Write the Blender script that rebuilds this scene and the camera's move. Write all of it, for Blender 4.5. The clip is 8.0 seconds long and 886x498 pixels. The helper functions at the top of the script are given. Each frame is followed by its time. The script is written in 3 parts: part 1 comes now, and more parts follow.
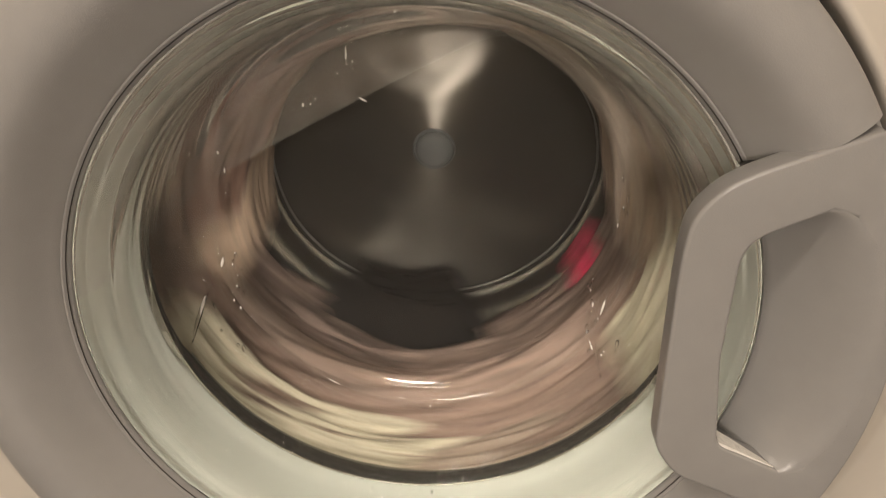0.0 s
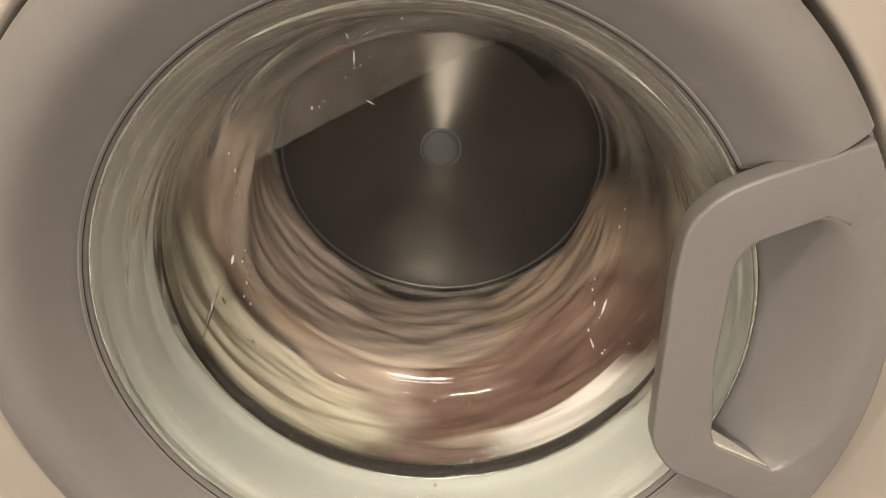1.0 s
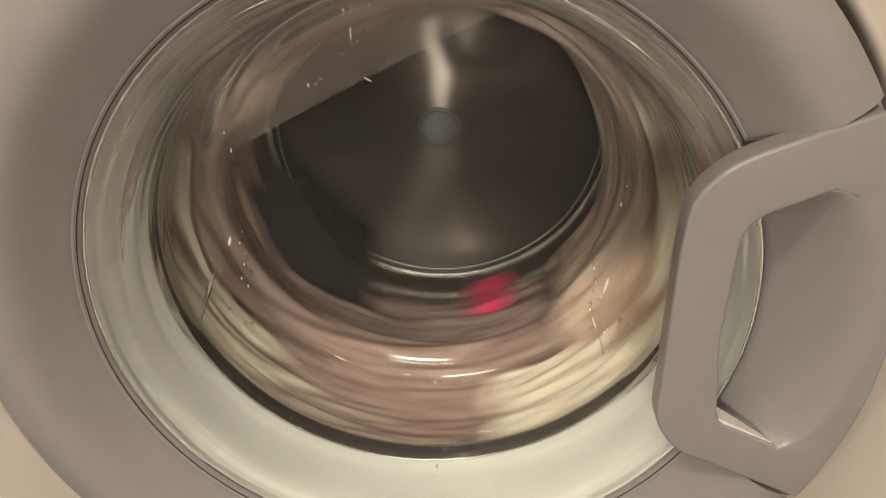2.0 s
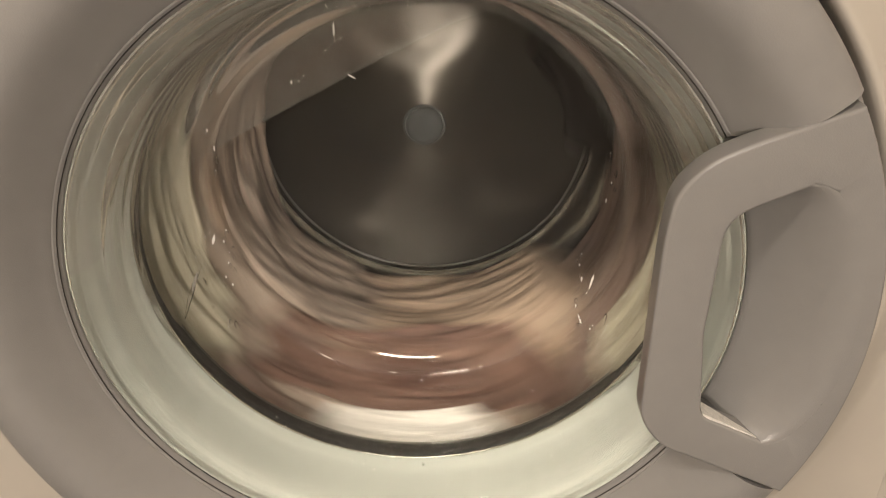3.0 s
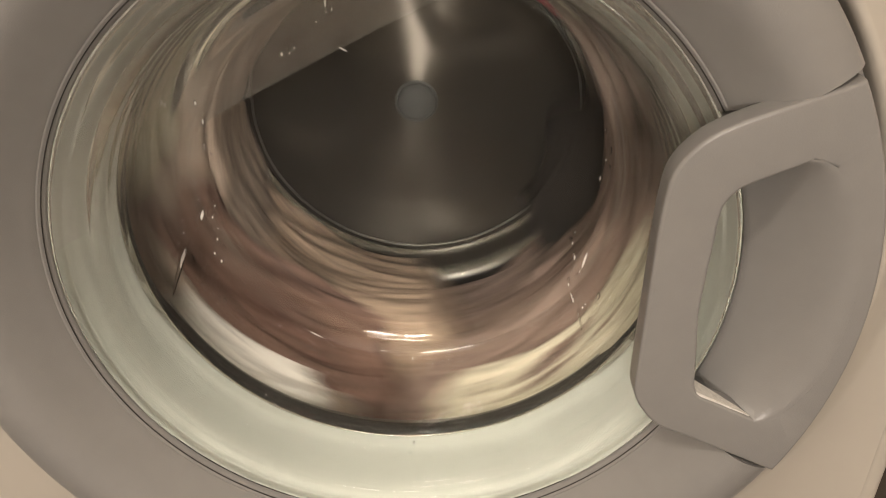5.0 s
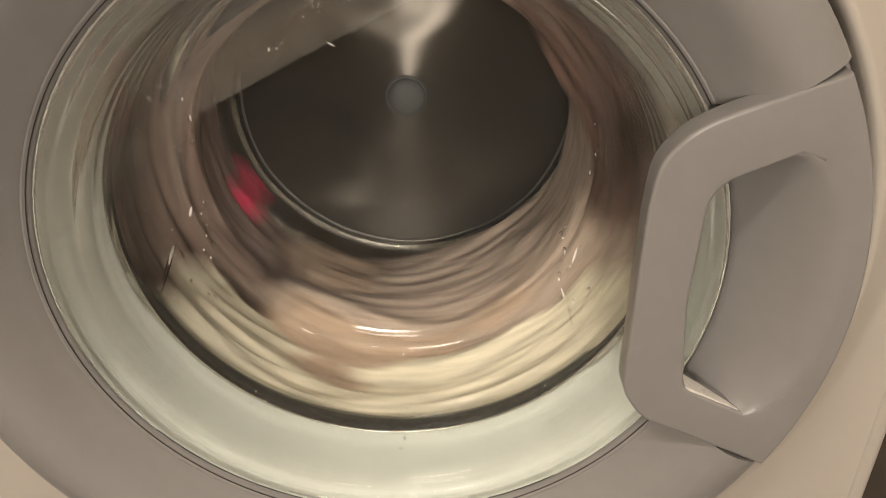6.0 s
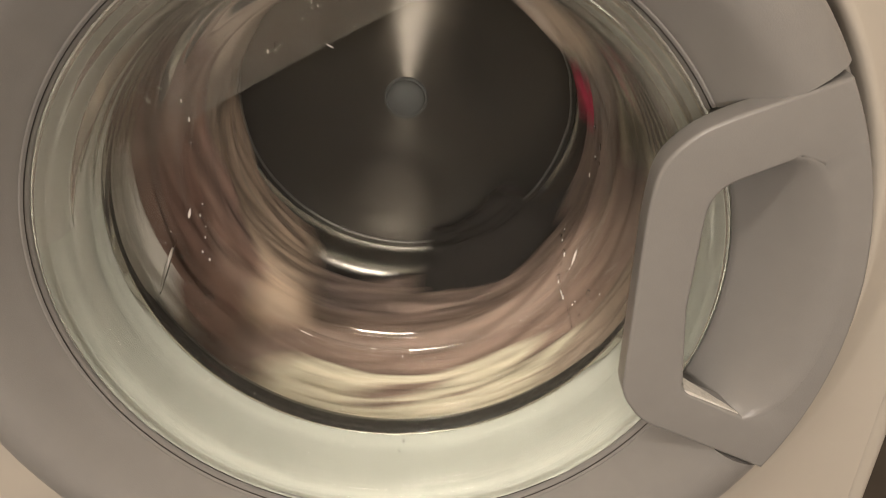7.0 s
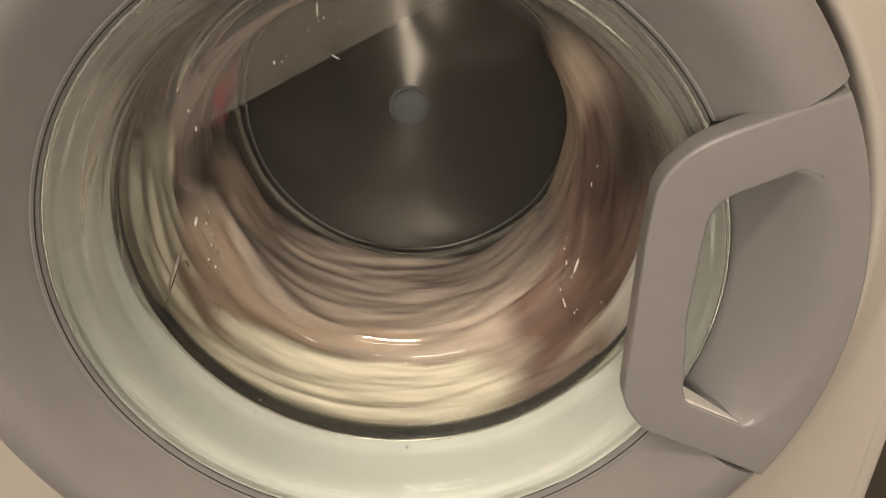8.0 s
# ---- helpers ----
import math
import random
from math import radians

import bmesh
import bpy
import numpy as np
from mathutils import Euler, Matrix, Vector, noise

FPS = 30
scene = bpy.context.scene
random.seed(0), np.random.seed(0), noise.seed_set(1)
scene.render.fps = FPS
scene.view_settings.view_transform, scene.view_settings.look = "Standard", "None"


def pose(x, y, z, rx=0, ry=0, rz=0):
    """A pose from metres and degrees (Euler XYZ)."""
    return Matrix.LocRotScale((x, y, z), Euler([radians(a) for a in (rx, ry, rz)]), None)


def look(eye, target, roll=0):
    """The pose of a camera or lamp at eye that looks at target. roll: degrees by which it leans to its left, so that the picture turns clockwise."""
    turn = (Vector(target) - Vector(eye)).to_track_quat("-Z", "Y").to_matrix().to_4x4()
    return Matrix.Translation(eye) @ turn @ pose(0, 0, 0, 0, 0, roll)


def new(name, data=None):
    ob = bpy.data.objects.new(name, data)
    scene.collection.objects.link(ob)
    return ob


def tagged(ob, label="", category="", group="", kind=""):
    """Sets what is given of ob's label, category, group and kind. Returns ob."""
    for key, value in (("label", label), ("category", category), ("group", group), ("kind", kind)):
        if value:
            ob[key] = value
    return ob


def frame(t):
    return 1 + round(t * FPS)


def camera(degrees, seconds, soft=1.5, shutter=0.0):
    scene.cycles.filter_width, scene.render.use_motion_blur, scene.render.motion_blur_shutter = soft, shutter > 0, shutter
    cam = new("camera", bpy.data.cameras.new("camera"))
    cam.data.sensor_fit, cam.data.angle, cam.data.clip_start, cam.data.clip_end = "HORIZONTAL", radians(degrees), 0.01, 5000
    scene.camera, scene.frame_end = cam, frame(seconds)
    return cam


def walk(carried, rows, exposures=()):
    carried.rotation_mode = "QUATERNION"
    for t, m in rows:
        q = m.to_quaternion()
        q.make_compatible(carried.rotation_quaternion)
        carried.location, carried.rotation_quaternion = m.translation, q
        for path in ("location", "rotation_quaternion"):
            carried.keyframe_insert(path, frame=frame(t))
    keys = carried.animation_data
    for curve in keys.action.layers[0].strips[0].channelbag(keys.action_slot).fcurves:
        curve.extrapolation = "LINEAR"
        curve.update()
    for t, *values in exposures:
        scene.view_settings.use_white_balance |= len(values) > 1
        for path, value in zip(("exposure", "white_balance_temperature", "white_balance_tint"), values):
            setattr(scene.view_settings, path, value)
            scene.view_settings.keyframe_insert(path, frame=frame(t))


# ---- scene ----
# A front-loading washing machine in a small room, filmed close to its door.
# x to the right, y into the machine, z up; the door's centre is the origin, 0.45 m above the floor.

# ---- camera ----
cam = camera(58.0, 8.0, soft=0.85, shutter=0.55)
walk(cam, [
    (0.0, pose(0.0245, -0.3269, 0.2059, 63.33, 0.39, 1.61)),
    (0.5, pose(0.0284, -0.3302, 0.2136, 62.01, 0.61, 1.73)),
    (1.0, pose(0.0272, -0.3343, 0.2158, 62.67, 0.29, 2.37)),
    (1.5, pose(0.0245, -0.3313, 0.2111, 61.89, 0.58, 2.39)),
    (3.0, pose(0.0282, -0.3298, 0.2086, 61.48, 0.56, 1.17)),
    (3.5, pose(0.0269, -0.3284, 0.2070, 61.41, 0.52, 1.31)),
    (4.0, pose(0.0269, -0.3277, 0.2063, 61.22, 0.18, 1.36)),
    (4.5, pose(0.0258, -0.3270, 0.2038, 60.61, -0.11, 1.01)),
    (6.0, pose(0.0309, -0.3254, 0.2020, 59.94, 0.04, 0.34)),
    (6.5, pose(0.0321, -0.3235, 0.2023, 59.57, 0.07, 0.39)),
    (7.0, pose(0.0309, -0.3241, 0.2028, 59.94, -0.05, 0.33)),
    (7.5, pose(0.0284, -0.3257, 0.2044, 60.29, -0.43, 0.32)),
    (8.0, pose(0.0301, -0.3269, 0.2085, 60.12, -0.09, 0.53)),
], exposures=[(0.0, 0.02), (3.0, 0.0), (6.0, -0.08), (8.0, -0.10)])

# ---- light ----
FLOOR_Z = -0.45
CEILING_Z = 2.0
world = bpy.data.worlds.new("world")
scene.world = world
world.use_nodes = True
world.node_tree.nodes["Background"].inputs[0].default_value = (1.0, 0.86, 0.68, 1)
world.node_tree.nodes["Background"].inputs[1].default_value = 0.05
LAMP_AT = (-0.70, -1.25, CEILING_Z - 0.075)
lamp_data = bpy.data.lights.new("ceiling_lamp_glow", "AREA")
lamp_data.shape, lamp_data.size, lamp_data.size_y = "RECTANGLE", 0.90, 0.12
lamp_data.energy, lamp_data.color = 23.0, (1.0, 0.87, 0.74)
lamp_light = new("ceiling_lamp_glow", lamp_data)
lamp_light.matrix_basis = pose(LAMP_AT[0], LAMP_AT[1], LAMP_AT[2] - 0.012)
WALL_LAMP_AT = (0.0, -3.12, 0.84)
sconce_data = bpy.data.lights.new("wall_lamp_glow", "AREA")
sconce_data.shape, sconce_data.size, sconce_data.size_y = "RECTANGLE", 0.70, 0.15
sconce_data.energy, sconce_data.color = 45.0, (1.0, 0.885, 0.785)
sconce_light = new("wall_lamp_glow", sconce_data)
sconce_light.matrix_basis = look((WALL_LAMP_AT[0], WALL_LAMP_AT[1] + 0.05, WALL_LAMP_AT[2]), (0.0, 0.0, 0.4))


# ---- materials ----
def material(name, colour, rough=0.5, metal=0.0, spread=0.06, scale=40.0, bump=0.0, bump_scale=400.0, **more):
    """A principled surface whose colour and roughness vary at two scales, with a fine relief."""
    m = bpy.data.materials.new(name)
    m.use_nodes = True
    n, l = m.node_tree.nodes, m.node_tree.links
    b = n["Principled BSDF"]
    b.inputs["Roughness"].default_value, b.inputs["Metallic"].default_value = rough, metal
    for key, value in more.items():
        b.inputs[key.replace("_", " ")].default_value = value
    co = n.new("ShaderNodeTexCoord")
    big, small = n.new("ShaderNodeTexNoise"), n.new("ShaderNodeTexNoise")
    big.inputs["Scale"].default_value, small.inputs["Scale"].default_value = scale * 0.25, scale * 3
    big.inputs["Detail"].default_value, small.inputs["Detail"].default_value = 4, 3
    l.new(co.outputs["Object"], big.inputs["Vector"]), l.new(co.outputs["Object"], small.inputs["Vector"])
    add = n.new("ShaderNodeMath")
    add.operation = "ADD"
    l.new(big.outputs["Fac"], add.inputs[0]), l.new(small.outputs["Fac"], add.inputs[1])
    ramp = n.new("ShaderNodeMapRange")
    ramp.inputs["From Min"].default_value, ramp.inputs["From Max"].default_value = 0.6, 1.4
    ramp.inputs["To Min"].default_value, ramp.inputs["To Max"].default_value = 1 - spread, 1 + spread
    l.new(add.outputs[0], ramp.inputs["Value"])
    mul = n.new("ShaderNodeVectorMath")
    mul.operation = "SCALE"
    mul.inputs[0].default_value = colour
    l.new(ramp.outputs[0], mul.inputs["Scale"]), l.new(mul.outputs[0], b.inputs["Base Color"])
    rr = n.new("ShaderNodeMapRange")
    rr.inputs["To Min"].default_value, rr.inputs["To Max"].default_value = rough * 0.85, min(1, rough * 1.15)
    l.new(big.outputs["Fac"], rr.inputs["Value"]), l.new(rr.outputs[0], b.inputs["Roughness"])
    if bump:
        grain, bm_node = n.new("ShaderNodeTexNoise"), n.new("ShaderNodeBump")
        grain.inputs["Scale"].default_value, grain.inputs["Detail"].default_value = bump_scale, 2
        bm_node.inputs["Strength"].default_value, bm_node.inputs["Distance"].default_value = bump, 0.001
        l.new(co.outputs["Object"], grain.inputs["Vector"]), l.new(grain.outputs["Fac"], bm_node.inputs["Height"])
        l.new(bm_node.outputs[0], b.inputs["Normal"])
    return m


def steel(name, colour, rough, aniso):
    """Steel brushed in circles round the drum's axis."""
    m = material(name, colour, rough, 1.0, 0.08, 30, 0.03, 900)
    n, l = m.node_tree.nodes, m.node_tree.links
    tangent = n.new("ShaderNodeTangent")
    tangent.direction_type, tangent.axis = "RADIAL", "Y"
    n["Principled BSDF"].inputs["Anisotropic"].default_value = aniso
    n["Principled BSDF"].inputs["Anisotropic Rotation"].default_value = 0.25
    l.new(tangent.outputs[0], n["Principled BSDF"].inputs["Tangent"])
    return m


def clear(name, colour, ior=1.5):
    m = bpy.data.materials.new(name)
    m.use_nodes = True
    n, l = m.node_tree.nodes, m.node_tree.links
    b = n["Principled BSDF"]
    b.inputs["Base Color"].default_value = (*colour, 1)
    b.inputs["Transmission Weight"].default_value, b.inputs["IOR"].default_value = 1.0, ior
    b.inputs["Roughness"].default_value = 0.0
    co, wave, bump = n.new("ShaderNodeTexCoord"), n.new("ShaderNodeTexNoise"), n.new("ShaderNodeBump")
    wave.inputs["Scale"].default_value, wave.inputs["Detail"].default_value = 22, 1
    bump.inputs["Strength"].default_value, bump.inputs["Distance"].default_value = 0.12, 0.002
    l.new(co.outputs["Object"], wave.inputs["Vector"]), l.new(wave.outputs["Fac"], bump.inputs["Height"])
    l.new(bump.outputs[0], b.inputs["Normal"])
    return m


def hazed(m, amount):
    """Adds a painted pale haze, for reflected light, to a clear material: on the bowl's wall and on its slanted upper
    face, streaked down and round.
    """
    n, l = m.node_tree.nodes, m.node_tree.links
    b, out = n["Principled BSDF"], n["Material Output"]
    co, flat, length = n.new("ShaderNodeTexCoord"), n.new("ShaderNodeVectorMath"), n.new("ShaderNodeVectorMath")
    flat.operation, flat.inputs[1].default_value, length.operation = "MULTIPLY", (1, 0, 1), "LENGTH"
    l.new(co.outputs["Object"], flat.inputs[0]), l.new(flat.outputs[0], length.inputs[0])
    wall, slant, dot, most = n.new("ShaderNodeMapRange"), n.new("ShaderNodeMapRange"), n.new("ShaderNodeVectorMath"), n.new("ShaderNodeMath")
    wall.interpolation_type = "SMOOTHSTEP"
    wall.inputs["From Min"].default_value, wall.inputs["From Max"].default_value = 0.118, 0.142
    l.new(length.outputs["Value"], wall.inputs["Value"])
    dot.operation, dot.inputs[1].default_value = "DOT_PRODUCT", (-0.457, 0, 0.8895)
    l.new(co.outputs["Object"], dot.inputs[0])
    slant.inputs["From Min"].default_value, slant.inputs["From Max"].default_value = 0.0838, 0.0848
    l.new(dot.outputs["Value"], slant.inputs["Value"])
    # the painted haze is stronger on the upper half, to brighten it
    split, upper, weight = n.new("ShaderNodeSeparateXYZ"), n.new("ShaderNodeMapRange"), n.new("ShaderNodeMath")
    l.new(co.outputs["Object"], split.inputs[0]), l.new(split.outputs["Z"], upper.inputs["Value"])
    upper.inputs["From Min"].default_value, upper.inputs["From Max"].default_value = -0.05, 0.06
    upper.inputs["To Min"].default_value, upper.inputs["To Max"].default_value = 0.10, 0.90
    weight.operation = "MULTIPLY"
    l.new(wall.outputs[0], weight.inputs[0]), l.new(upper.outputs[0], weight.inputs[1])
    most.operation = "MAXIMUM"
    l.new(weight.outputs[0], most.inputs[0]), l.new(slant.outputs[0], most.inputs[1])
    stretch, streak, level, times = n.new("ShaderNodeVectorMath"), n.new("ShaderNodeTexNoise"), n.new("ShaderNodeMapRange"), n.new("ShaderNodeMath")
    stretch.operation, stretch.inputs[1].default_value = "MULTIPLY", (60, 60, 14)
    l.new(co.outputs["Object"], stretch.inputs[0]), l.new(stretch.outputs[0], streak.inputs["Vector"])
    streak.inputs["Scale"].default_value, streak.inputs["Detail"].default_value = 1.0, 5
    level.inputs["From Min"].default_value, level.inputs["From Max"].default_value = 0.3, 0.7
    level.inputs["To Min"].default_value, level.inputs["To Max"].default_value = amount * 0.55, amount * 1.4
    l.new(streak.outputs["Fac"], level.inputs["Value"])
    times.operation = "MULTIPLY"
    l.new(most.outputs[0], times.inputs[0]), l.new(level.outputs[0], times.inputs[1])
    haze, milk, half, mix = n.new("ShaderNodeBsdfDiffuse"), n.new("ShaderNodeBsdfTranslucent"), n.new("ShaderNodeMixShader"), n.new("ShaderNodeMixShader")
    haze.inputs["Color"].default_value = milk.inputs["Color"].default_value = (0.80, 0.75, 0.68, 1)
    l.new(haze.outputs[0], half.inputs[1]), l.new(milk.outputs[0], half.inputs[2])
    l.new(times.outputs[0], mix.inputs["Fac"]), l.new(b.outputs[0], mix.inputs[1]), l.new(half.outputs[0], mix.inputs[2])
    l.new(mix.outputs[0], out.inputs["Surface"])
    return m


def glow(name, colour, strength):
    m = bpy.data.materials.new(name)
    m.use_nodes = True
    b = m.node_tree.nodes["Principled BSDF"]
    b.inputs["Base Color"].default_value = (*colour, 1)
    b.inputs["Emission Color"].default_value, b.inputs["Emission Strength"].default_value = (*colour, 1), strength
    return m


GREY = material("silver_grey_plastic", (0.270, 0.264, 0.258), 0.31, 0.0, 0.05, 25, 0.10, 1500)
PALE = material("pale_plastic", (0.72, 0.70, 0.66), 0.5, 0.0, 0.25, 250, 0.4, 700)
WHITE = material("white_enamel", (0.53, 0.495, 0.44), 0.35, 0.0, 0.03, 12)
RUBBER = material("pale_grey_rubber", (0.45, 0.455, 0.415), 0.5, 0.0, 0.06, 30, 0.05, 300)
DARK_RUBBER = material("dark_rubber", (0.03, 0.027, 0.025), 0.6, 0.0, 0.1, 40)
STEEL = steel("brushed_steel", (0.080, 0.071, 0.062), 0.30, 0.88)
STEEL_DARK = material("drum_steel", (0.20, 0.19, 0.175), 0.4, 1.0, 0.1, 40, 0.05, 600)
SHOULDER = material("shiny_drum_steel", (0.20, 0.188, 0.172), 0.24, 1.0, 0.08, 40, 0.04, 700)
CHROME = material("polished_steel_lip", (0.70, 0.68, 0.64), 0.12, 1.0, 0.04, 30)
HUB = material("grey_hub_cap", (0.050, 0.050, 0.049), 0.85, 0.0, 0.05, 60, Specular_IOR_Level=0.15)
GLASS = hazed(clear("clear_glass", (0.95, 0.985, 0.955)), 0.125)
WATER = clear("water", (1, 1, 1), 1.36)
# white that stands in for lamp glints on the wet glass
GLINT = material("white_glint", (0.88, 0.85, 0.80), 0.25, 0.0, 0.05, 300)
WALL = material("warm_plaster", (0.70, 0.64, 0.56), 0.8, 0.0, 0.05, 6, 0.2, 120)
CEIL = material("white_ceiling_paint", (0.80, 0.78, 0.73), 0.9, 0.0, 0.03, 6)
FLOOR = material("brown_stoneware_floor", (0.075, 0.062, 0.051), 0.7, 0.0, 0.10, 8, 0.15, 80)
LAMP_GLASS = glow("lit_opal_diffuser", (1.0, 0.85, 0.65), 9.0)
def cloth(name, colour, sheen=0.2):
    """Wet cotton: a weave, and lighter and darker streaks in its colour that run round the drum's axis."""
    m = material(name, colour, 0.9, 0, 0.14, 60, 0.5, 900, Specular_IOR_Level=sheen)
    n, l = m.node_tree.nodes, m.node_tree.links
    b = n["Principled BSDF"]
    co, split, arc, length = n.new("ShaderNodeTexCoord"), n.new("ShaderNodeSeparateXYZ"), n.new("ShaderNodeMath"), n.new("ShaderNodeVectorMath")
    flat = n.new("ShaderNodeVectorMath")
    flat.operation, flat.inputs[1].default_value = "MULTIPLY", (1, 0, 1)
    arc.operation, length.operation = "ARCTAN2", "LENGTH"
    l.new(co.outputs["Object"], split.inputs[0]), l.new(co.outputs["Object"], flat.inputs[0]), l.new(flat.outputs[0], length.inputs[0])
    l.new(split.outputs["Z"], arc.inputs[0]), l.new(split.outputs["X"], arc.inputs[1])
    join, stretch, streak, strength, mix = n.new("ShaderNodeCombineXYZ"), n.new("ShaderNodeVectorMath"), n.new("ShaderNodeTexNoise"), n.new("ShaderNodeMapRange"), n.new("ShaderNodeVectorMath")
    l.new(arc.outputs[0], join.inputs[0]), l.new(split.outputs["Y"], join.inputs[1]), l.new(length.outputs["Value"], join.inputs[2])
    stretch.operation, stretch.inputs[1].default_value = "MULTIPLY", (3.2, 230, 150)
    l.new(join.outputs[0], stretch.inputs[0]), l.new(stretch.outputs[0], streak.inputs["Vector"])
    streak.inputs["Scale"].default_value, streak.inputs["Detail"].default_value, streak.inputs["Roughness"].default_value = 1.0, 5, 0.65
    strength.inputs["From Min"].default_value, strength.inputs["From Max"].default_value = 0.32, 0.68
    strength.inputs["To Min"].default_value, strength.inputs["To Max"].default_value = 0.62, 1.24
    l.new(streak.outputs["Fac"], strength.inputs["Value"])
    mix.operation = "SCALE"
    old = b.inputs["Base Color"].links[0].from_socket
    l.new(old, mix.inputs[0]), l.new(strength.outputs[0], mix.inputs["Scale"]), l.new(mix.outputs[0], b.inputs["Base Color"])
    return m


MAUVE = cloth("mauve_brown_cotton", (0.225, 0.157, 0.131))
TAN = cloth("tan_cotton", (0.34, 0.245, 0.182))
BEIGE = cloth("pinkish_beige_cotton", (0.30, 0.232, 0.190))
CREAM = cloth("cream_cotton", (0.55, 0.49, 0.385))
OFFWHITE = cloth("white_cotton", (0.76, 0.71, 0.66))
RED = cloth("crimson_cotton", (0.44, 0.025, 0.07))
BLACK = cloth("black_cotton", (0.010, 0.008, 0.007), 0.02)
GREYCLOTH = cloth("pale_grey_cotton", (0.36, 0.33, 0.31))
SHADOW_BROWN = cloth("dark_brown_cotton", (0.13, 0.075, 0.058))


# ---- shaping helpers ----
def part(name, bm, mat, parent=None, label="", smooth=True):
    """Link a bmesh, written in world coordinates, as one mesh object under its thing."""
    mesh = bpy.data.meshes.new(name)
    bmesh.ops.recalc_face_normals(bm, faces=bm.faces)
    bm.to_mesh(mesh)
    bm.free()
    mesh.materials.append(mat)
    for p in mesh.polygons:
        p.use_smooth = smooth
    ob = new(name, mesh)
    if parent:
        ob.parent = parent
        at, up = Vector(), parent
        while up:
            at, up = at + up.matrix_basis.translation, up.parent
        ob.matrix_basis = Matrix.Translation(-at)
    if label:
        tagged(ob, label)
    return ob


def sharp(ob, degrees=35):
    """Keep hard creases where faces meet steeply."""
    ob.data.set_sharp_from_angle(angle=radians(degrees))
    return ob


def lathe(profile, steps=160, a0=0.0, a1=360.0, closed=True):
    """A surface turned round the y axis from (radius, y) points; closed: the profile is a loop."""
    bm = bmesh.new()
    whole = abs(a1 - a0) >= 359.9
    rings = []
    for i in range(steps if whole else steps + 1):
        a = radians(a0 + (a1 - a0) * i / steps)
        rings.append([bm.verts.new((r * math.cos(a), y, r * math.sin(a))) for r, y in profile])
    n = len(profile)
    for i in range(len(rings) - (0 if whole else 1)):
        p, q = rings[i], rings[(i + 1) % len(rings)]
        for j in range(n if closed else n - 1):
            k = (j + 1) % n
            bm.faces.new((p[j], p[k], q[k], q[j]))
    if not whole and closed:
        bm.faces.new(rings[0]), bm.faces.new(rings[-1][::-1])
    bmesh.ops.remove_doubles(bm, verts=bm.verts, dist=1e-6)
    return bm


def box(x0, x1, y0, y1, z0, z1, bevel=0.0):
    bm = bmesh.new()
    bmesh.ops.create_cube(bm, size=1)
    for v in bm.verts:
        v.co = ((x0 + x1) / 2 + v.co.x * (x1 - x0), (y0 + y1) / 2 + v.co.y * (y1 - y0), (z0 + z1) / 2 + v.co.z * (z1 - z0))
    if bevel:
        bmesh.ops.bevel(bm, geom=bm.edges[:], offset=bevel, segments=3, affect="EDGES", profile=0.5)
    return bm


def rounded(points, steps=6):
    """A closed outline with its corners rounded; points are (x, z, radius)."""
    out, n = [], len(points)
    for i, (x, z, r) in enumerate(points):
        p, a, b = Vector((x, z)), Vector(points[i - 1][:2]), Vector(points[(i + 1) % n][:2])
        if r <= 0:
            out.append(p)
            continue
        u, w = (a - p), (b - p)
        cut = min(r, u.length * 0.49, w.length * 0.49)
        s, e = p + u.normalized() * cut, p + w.normalized() * cut
        for k in range(steps + 1):
            t = k / steps
            out.append(s * (1 - t) ** 2 + p * 2 * t * (1 - t) + e * t * t)
    return out


def smooth01(t):
    t = max(0.0, min(1.0, t))
    return t * t * (3 - 2 * t)


# ---- the room ----
def room():
    x0, x1, y0, y1 = -1.75, 1.4, -3.2, 0.75
    for name, b, mat in (
        ("floor", (x0 - 0.1, x1 + 0.1, y0 - 0.1, y1 + 0.1, FLOOR_Z - 0.1, FLOOR_Z), FLOOR),
        ("ceiling", (x0 - 0.1, x1 + 0.1, y0 - 0.1, y1 + 0.1, CEILING_Z, CEILING_Z + 0.1), CEIL),
        ("wall_north", (x0, x1, y1, y1 + 0.1, FLOOR_Z, CEILING_Z), WALL),
        ("wall_south", (x0, x1, y0 - 0.1, y0, FLOOR_Z, CEILING_Z), WALL),
        ("wall_west", (x0 - 0.1, x0, y0, y1, FLOOR_Z, CEILING_Z), WALL),
        ("wall_east", (x1, x1 + 0.1, y0, y1, FLOOR_Z, CEILING_Z), WALL),
    ):
        tagged(part(name, box(*b), mat, smooth=False), "plain warm room surface round the washing machine", name.split("_")[0], kind="structure")
    lamp = new("ceiling_light")
    lamp.matrix_basis = pose(*LAMP_AT)
    tagged(lamp, "lit opal ceiling light with a white metal frame", "ceiling light")
    x, y, z = LAMP_AT
    part("frame", box(x - 0.48, x + 0.48, y - 0.09, y + 0.09, z + 0.02, CEILING_Z, 0.01), CEIL, lamp)
    part("diffuser", box(x - 0.45, x + 0.45, y - 0.06, y + 0.06, z - 0.005, z + 0.025, 0.008), LAMP_GLASS, lamp)
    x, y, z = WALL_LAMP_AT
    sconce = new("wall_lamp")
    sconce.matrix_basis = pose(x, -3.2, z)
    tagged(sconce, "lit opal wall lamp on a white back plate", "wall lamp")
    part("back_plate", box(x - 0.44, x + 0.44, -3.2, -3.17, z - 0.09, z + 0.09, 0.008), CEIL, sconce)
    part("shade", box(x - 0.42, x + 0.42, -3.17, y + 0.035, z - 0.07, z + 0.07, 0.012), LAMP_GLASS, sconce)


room()

